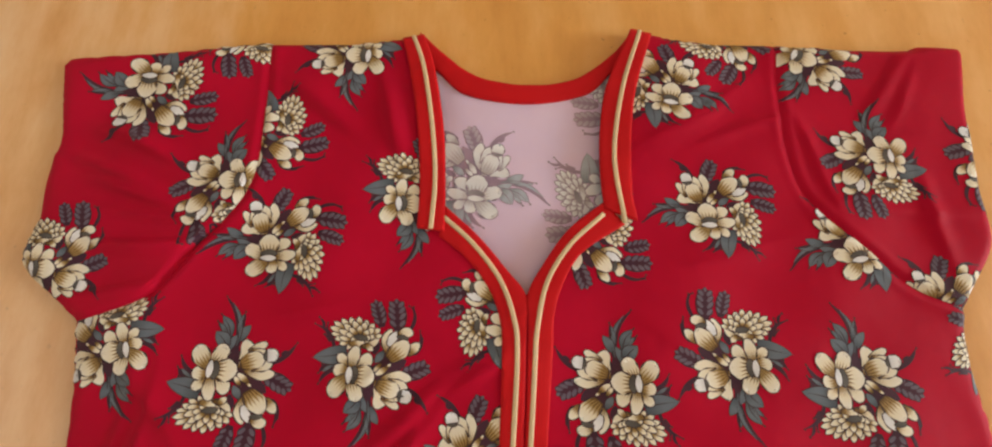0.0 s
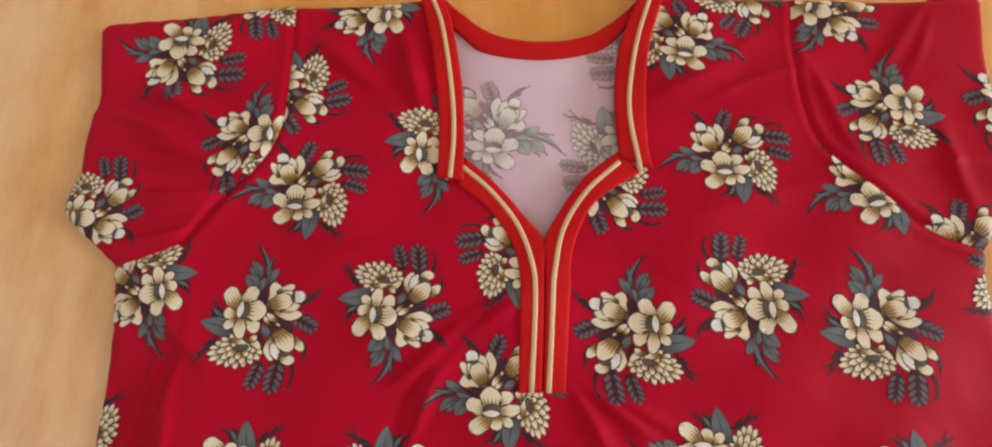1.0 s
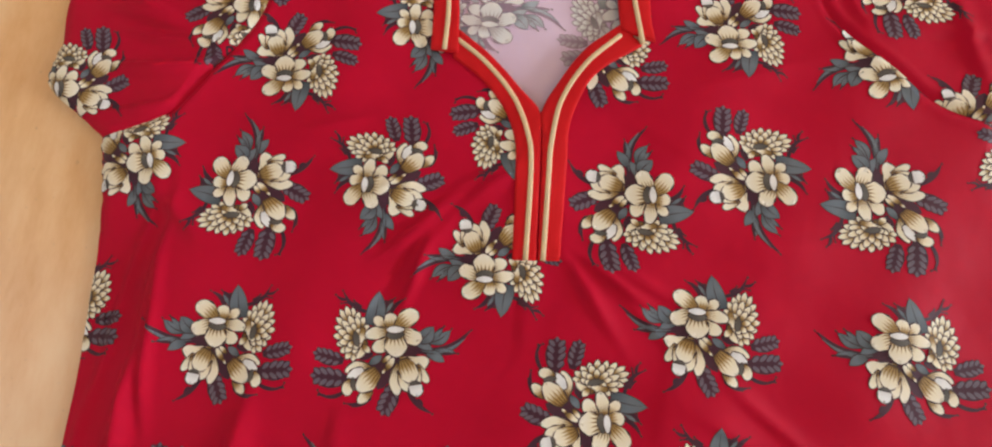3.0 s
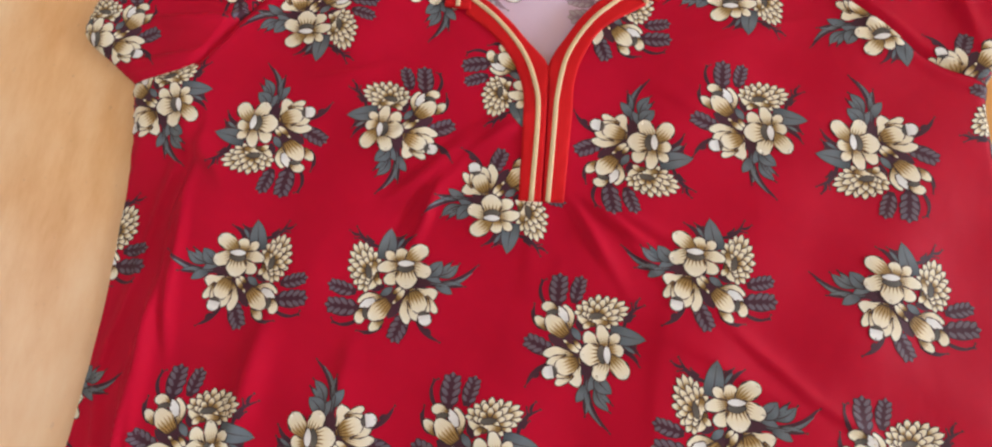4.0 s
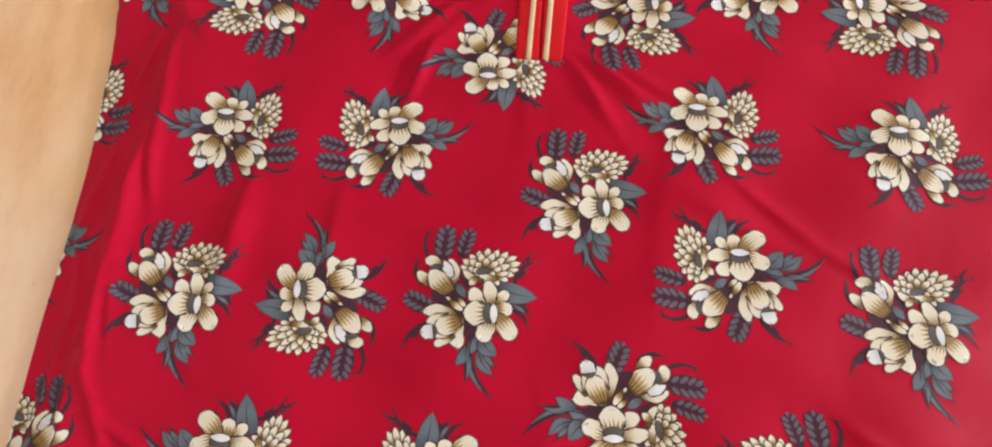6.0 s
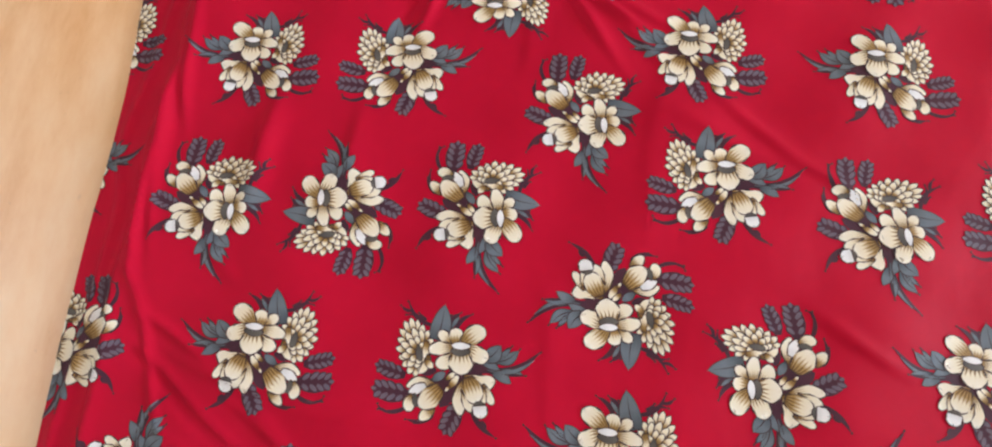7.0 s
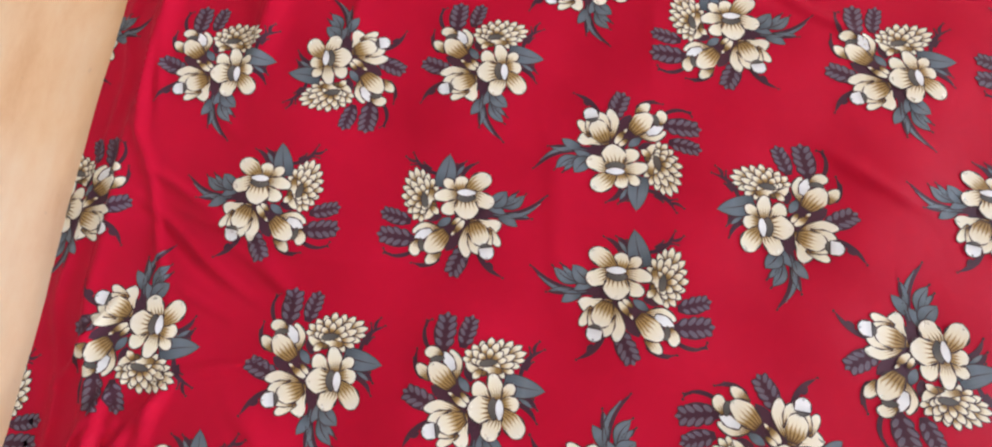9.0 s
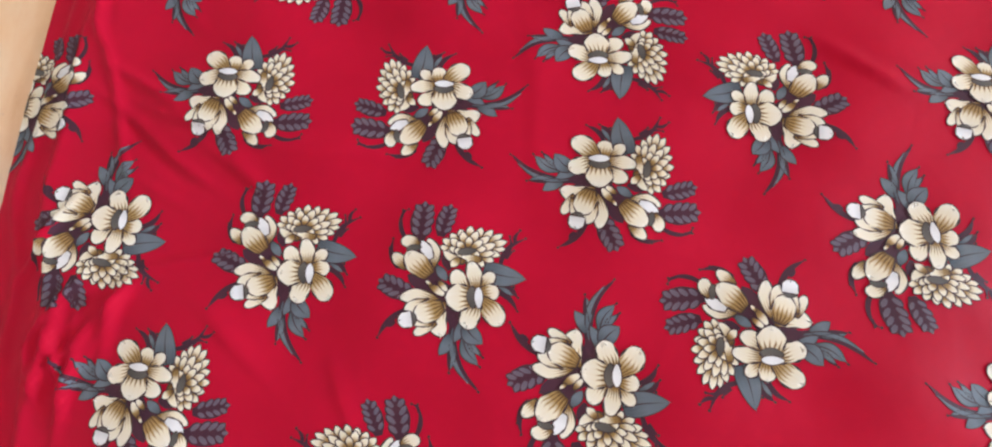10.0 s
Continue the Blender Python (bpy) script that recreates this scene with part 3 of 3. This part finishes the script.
    def disc(self, cx, cy, rx, ry, turn, mat, line=0.0):
        a = radians(turn)
        ux, uy = math.cos(a), math.sin(a)
        self.blade((cx - ux * rx, cy - uy * rx), (cx + ux * rx, cy + uy * rx), 2 * ry, mat, 0.25, 0.5, 0, 0.5, line)
        self.layer += 1


def bouquet():
    g = Motif()
    # trailing stems at the back
    for base, tip, w, bend in (((998, 218), (1042, 180), 7, 0.16), ((1008, 210), (1022, 198), 6, 0.1), ((1034, 196), (1056, 188), 5, 0.16), ((1018, 206), (1046, 204), 4, -0.1),
                               ((955, 224), (923, 193), 7, 0.12), ((968, 218), (944, 192), 8, 0.08), ((974, 214), (962, 198), 5, 0.1),
                               ((1044, 359), (1094, 366), 6, 0.12), ((1082, 366), (1095, 357), 4, 0.25), ((996, 368), (1046, 379), 7, 0.14), ((1018, 380), (1030, 384), 4, 0.1),
                               ((928, 356), (886, 395), 8, -0.10), ((912, 370), (904, 386), 6, 0.2), ((905, 286), (801, 248), 11, -0.13), ((890, 284), (830, 290), 9, -0.02),
                               ((872, 266), (852, 242), 8, 0.06), ((862, 268), (838, 246), 6, -0.06)):
        g.wisp(base, tip, w, bend)
    g.layer += 1
    for cx, cy, rx, ry, turn in ((942, 304, 30, 16, 50), (935, 288, 34, 16, 5), (968, 326, 34, 14, 60), (985, 318, 24, 15, 10), (903, 277, 24, 15, 12), (960, 300, 20, 10, 40), (1006, 296, 16, 9, 10)):
        g.disc(cx, cy, rx, ry, turn, PLUM)
        g.layer -= 1
    g.layer += 1
    start = g.layer
    # feathery spray
    g.leaf((898, 286), (812, 262), 6, SLATE, -0.12, False)
    for base, tip, w, bend, rib in (((882, 271), (840, 249), 17, -0.10, True), ((878, 264), (855, 246), 8, -0.04, False), ((872, 284), (834, 288), 6, 0.04, False), ((888, 291), (856, 305), 17, 0.08, False)):
        g.layer = start
        g.leaf(base, tip, w, SLATE, bend, rib)
    g.layer = start + 1
    g.leaf((910, 273), (876, 284), 14, SLATE, 0.06, False)
    g.leaf((901, 268), (872, 243), 25, SLATE, -0.08, True, 0.6, 0.4)
    g.layer = start
    g.leaf((962, 220), (947, 199), 6, SLATE, 0.04, False)
    # ferns
    for base, tip, w in (((1046, 307), (1103, 292), 32), ((1040, 338), (1109, 332), 40), ((950, 344), (979, 399), 38)):
        g.layer = start
        g.fern(base, tip, w, 0.03)
    # broad slate leaves
    g.layer = start + 1
    g.leaf((990, 242), (973, 179), 34, SLATE, -0.04, True, 0.75, 0.3)
    g.layer = start + 1
    g.leaf((997, 311), (973, 296), 13, SLATE, 0.0, False)
    low = start + 3
    # the many-petalled flower: long petals in three loose rings round an eye set off centre
    ex, ey = 1021, 268
    g.layer = low - 1
    g.disc(1029, 258, 40, 26, 82, LINE)
    for ring, (n, rx, ry, ox, oy, w, root) in enumerate(((17, 34, 48, 1030, 257, 11.5, 0.50), (10, 25, 36, 1030, 259, 12, 0.30), (7, 17, 25, 1028, 262, 11, 0.25))):
        for i in range(n):
            a = 2 * math.pi * (i + 0.3 + 0.4 * ring) / n
            k = 1 + 0.06 * math.sin(5 * i + 2 * ring)
            tx, ty = ox + rx * k * math.cos(a), oy + ry * k * math.sin(a)
            if ring and tx < 1009:
                continue
            g.layer = low + 2 * ring + i % 2
            g.petal((ex + root * (tx - ex), ey + root * (ty - ey)), (tx, ty), w, SMALL, 0.34, 0.62, 0.05 * math.sin(7 * i), 2.0, 0, 0.72)
    g.layer = low + 6
    g.petal((1008, 246), (1013, 276), 13, TAN, 0.6, 0.5, 0.06, 1.5, 0)
    g.petal((1004, 270), (1022, 303), 13, SMALL, 0.5, 0.5, 0.10, 1.6, 0)
    g.petal((1010, 278), (996, 291), 13, SMALL, 0.4, 0.6, 0.0, 1.6, 0, 0.7)
    g.disc(ex, ey, 14, 5.5, 96, EYE, 1.4)
    # the open flower
    g.layer = low + 5
    g.petal((958, 248), (985, 229), 22, TAN, 0.6, 0.62)
    g.petal((952, 248), (954, 221), 29, TAN, 0.6, 0.6, 0, 1.9, 0.11)
    g.petal((944, 249), (902, 217), 33, TAN, 0.42, 0.64, 0.05)
    g.petal((958, 266), (990, 286), 25, PETAL, 0.45, 0.64, 0.06)
    g.petal((958, 254), (1002, 261), 23, PETAL, 0.45, 0.64, -0.04, 1.9, 0.11)
    g.petal((936, 252), (898, 266), 31, PETAL, 0.5, 0.62, -0.06, 1.9, 0.12)
    g.petal((947, 258), (946, 296), 46, PETAL, 0.5, 0.56, 0.0, 1.9, 0.10)
    g.disc(947, 258, 19, 9.5, 3, LINE)
    g.disc(947, 259, 17, 7.5, 4, EYE, 1.0)
    g.disc(946, 249.5, 17, 6, 2, WHITE, 1.4)
    # the side-on flower
    g.layer = low
    g.petal((940, 303), (886, 303), 29, PETAL, 0.5, 0.6, -0.12)
    g.petal((908, 312), (890, 341), 17, PETAL, 0.5, 0.6)
    g.petal((905, 316), (907, 346), 9, PETAL, 0.5, 0.5)
    g.petal((940, 308), (949, 363), 24, PETAL, 0.4, 0.66, -0.09)
    g.petal((941, 322), (929, 356), 21, PETAL, 0.5, 0.6)
    g.petal((934, 302), (919, 341), 38, TAN, 0.5, 0.55, 0.03)
    g.disc(914, 344, 10, 5, 5, EYE, 1.4)
    g.petal((914, 346), (911, 365), 28, WHITE, 0.9, 0.4)
    # the closing bud
    g.layer = low
    g.petal((993, 320), (1043, 325), 18, PETAL, 0.4, 0.55, -0.14)
    g.petal((1010, 321), (1039, 338), 17, WHITE, 0.5, 0.5, -0.05)
    g.petal((996, 356), (1020, 377), 19, TAN, 0.5, 0.55)
    g.petal((1032, 339), (1043, 365), 22, PETAL, 0.5, 0.6, -0.05)
    g.disc(1028, 347, 11, 5.5, 100, EYE, 1.4)
    g.petal((983, 322), (1021, 356), 36, TAN, 0.5, 0.5, 0.02)
    # the smallest bud
    g.layer = low + 9
    g.petal((967, 321), (951, 300), 12, SMALL, 0.4, 0.55, 0, 1.4)
    g.petal((973, 308), (957, 296), 9, SMALL, 0.4, 0.55, 0, 1.4)
    g.petal((967, 318), (974, 327), 5, SMALL, 0.4, 0.5, 0, 1.0)
    v = (np.array(g.v) - (950, 290)) * (1, -1) @ np.array([(0.966, 0.018), (0.052, 1.032)])
    return v, np.array(g.z), np.array(g.uv), np.array(g.f), np.array(g.m)


MV, MZ, MUV, MF, MM = bouquet()


# the cloth lies slightly pulled across its width
PULL = np.array([(1.0185, -0.0206), (-0.0206, 0.9815)])


def print_bouquet(panel, x, y, turn, flip, size):
    """Lays the bouquet on a panel, cut where the cloth is cut. size: thousandths of a metre to one unit."""
    poly = {front: FRONT, sleeve_l: SLEEVE_L, sleeve_r: SLEEVE_R, back: BACK}[panel]
    v = MV * size * 0.001
    if flip:
        v = v * (-1, 1)
    c, s = math.cos(radians(turn - 1.1)), math.sin(radians(turn - 1.1))
    p = v @ np.array([(c, s), (-s, c)]) @ PULL + (x - 0.0006, y - 0.002)
    inn = inside(p, poly)
    keep = inn[MF].any(1)
    if panel is front:
        # the two halves of the front are cut apart along the placket
        over_slit = (p[:, 1] > -0.108) & ((p[:, 0] * np.sign(x) < 0.004) | (np.abs(p[:, 0]) < 0.012) & (p[:, 1] < 0.0))
        keep &= ~over_slit[MF].any(1)
    if not keep.any():
        return
    faces, mats = MF[keep], MM[keep]
    used = np.unique(faces)
    back_of = np.zeros(len(p), int)
    back_of[used] = np.arange(len(used))
    p, inn, lay, uv = p[used], inn[used], MZ[used], MUV[used]
    if not inn.all():
        _, spot = nearest(p[~inn], np.vstack([poly, poly[:1]]))
        p[~inn] = spot
    high = (back_height if panel is back else cloth_height)(p) + 0.0002 + lay * 0.00003
    faces = back_of[faces]
    if not flip:
        faces = faces[:, ::-1]
    me = bpy.data.meshes.new("printed_bouquet")
    me.from_pydata(np.c_[p, high].tolist(), [], faces.tolist())
    for m in (PALE_INKS if panel is back else INKS):
        me.materials.append(m)
    me.polygons.foreach_set("material_index", mats.astype(np.int32))
    layer = me.uv_layers.new(name="UVMap")
    layer.data.foreach_set("uv", uv[faces.ravel()].astype(np.float32).ravel())
    me.shade_smooth()
    ob = new("printed_bouquet", me)
    ob.parent = panel


print_bouquet(sleeve_l, -0.3103, 0.1627, 359.5, False, 0.409)
print_bouquet(sleeve_l, -0.2312, 0.2310, 272.5, False, 0.370)
print_bouquet(front, -0.2146, 0.1264, 12.8, False, 0.370)
print_bouquet(sleeve_l, -0.2345, 0.0860, 275.1, False, 0.370)
print_bouquet(front, -0.1912, 0.0416, 179.9, True, 0.369)
print_bouquet(front, -0.1466, 0.2022, 264.7, True, 0.370)
print_bouquet(front, -0.0821, 0.0720, 94.3, False, 0.370)
print_bouquet(front, -0.0115, -0.0118, 186.0, False, 0.352)
print_bouquet(front, -0.2962, -0.0419, 281.4, True, 0.352)
print_bouquet(front, -0.2057, -0.0553, 86.7, True, 0.373)
print_bouquet(front, -0.1089, -0.0557, 90.6, False, 0.362)
print_bouquet(front, -0.0369, -0.1072, 181.3, True, 0.352)
print_bouquet(front, 0.0633, -0.0609, 271.6, False, 0.375)
print_bouquet(front, 0.1488, -0.0476, 269.5, True, 0.376)
print_bouquet(front, 0.2397, -0.0567, 88.6, True, 0.385)
print_bouquet(front, 0.1430, 0.0714, 180.6, True, 0.362)
print_bouquet(front, 0.1218, 0.1763, 173.7, False, 0.370)
print_bouquet(front, 0.0410, 0.0469, 355.8, False, 0.370)
print_bouquet(sleeve_r, 0.2782, 0.1149, 271.3, False, 0.362)
print_bouquet(sleeve_r, 0.2456, 0.2022, 64.5, False, 0.370)
print_bouquet(front, 0.1763, 0.2357, 66.7, True, 0.370)
print_bouquet(sleeve_r, 0.3790, 0.1185, 263.9, False, 0.370)
print_bouquet(front, 0.2504, 0.0456, 191.8, True, 0.370)
print_bouquet(sleeve_r, 0.3095, -0.0044, 182.7, True, 0.352)
print_bouquet(front, 0.3527, -0.0413, 144.4, False, 0.352)
print_bouquet(sleeve_l, -0.3514, 0.0177, 92.9, False, 0.352)
print_bouquet(front, -0.2162, -0.1674, 1.0, False, 0.353)
print_bouquet(front, -0.0962, -0.1709, 3.5, True, 0.360)
print_bouquet(front, 0.1056, -0.1548, 358.5, False, 0.358)
print_bouquet(front, 0.2353, -0.1683, 359.2, False, 0.363)
print_bouquet(front, 0.0285, -0.2114, 271.8, True, 0.358)
print_bouquet(front, -0.3395, -0.1460, 357.0, False, 0.352)
print_bouquet(front, -0.2283, -0.2835, 270.6, True, 0.359)
print_bouquet(front, -0.1354, -0.2737, 91.3, True, 0.361)
print_bouquet(front, -0.0421, -0.2818, 271.1, True, 0.366)
print_bouquet(front, 0.1264, -0.2538, 1.2, True, 0.369)
print_bouquet(front, 0.2263, -0.2845, 273.5, True, 0.368)
print_bouquet(front, -0.3356, -0.2499, 359.8, True, 0.352)
print_bouquet(front, -0.3101, -0.3817, 88.6, False, 0.352)
print_bouquet(front, -0.2512, -0.4566, 269.2, False, 0.370)
print_bouquet(front, -0.1360, -0.4847, 270.3, True, 0.360)
print_bouquet(front, -0.0388, -0.4970, 271.8, True, 0.364)
print_bouquet(front, -0.1834, -0.3760, 359.2, False, 0.362)
print_bouquet(front, -0.0491, -0.3825, 0.9, True, 0.363)
print_bouquet(front, 0.0466, -0.3366, 181.7, True, 0.368)
print_bouquet(front, 0.0463, -0.4303, 359.9, False, 0.367)
print_bouquet(front, 0.1509, -0.3849, 93.3, False, 0.365)
print_bouquet(front, 0.2144, -0.4584, 274.9, False, 0.374)
print_bouquet(front, 0.2721, -0.3764, 355.3, False, 0.352)
print_bouquet(front, 0.1333, -0.5128, 181.7, False, 0.367)
print_bouquet(front, 0.0360, -0.5378, 269.3, False, 0.376)
print_bouquet(front, -0.2098, -0.5543, 357.8, False, 0.356)
print_bouquet(front, -0.0765, -0.6036, 95.9, False, 0.352)
print_bouquet(front, 0.2610, -0.5552, 358.0, False, 0.352)
print_bouquet(front, -0.3573, -0.5101, 355.3, False, 0.352)
print_bouquet(front, 0.3323, -0.2729, 358.7, True, 0.352)
print_bouquet(back, -0.0388, 0.0943, 177.2, False, 0.410)
print_bouquet(back, 0.0734, 0.0749, 12.3, True, 0.410)
print_bouquet(back, 0.0990, 0.1739, 11.8, True, 0.410)
# the print runs on towards the hem
for row in range(2):
    for col in range(5):
        print_bouquet(front, -0.25 + 0.125 * col + 0.05 * row, -0.69 - 0.095 * row, (10, 95, 280, 172, 265)[(col + 2 * row) % 5], (col + row) % 2 == 1, 0.365)
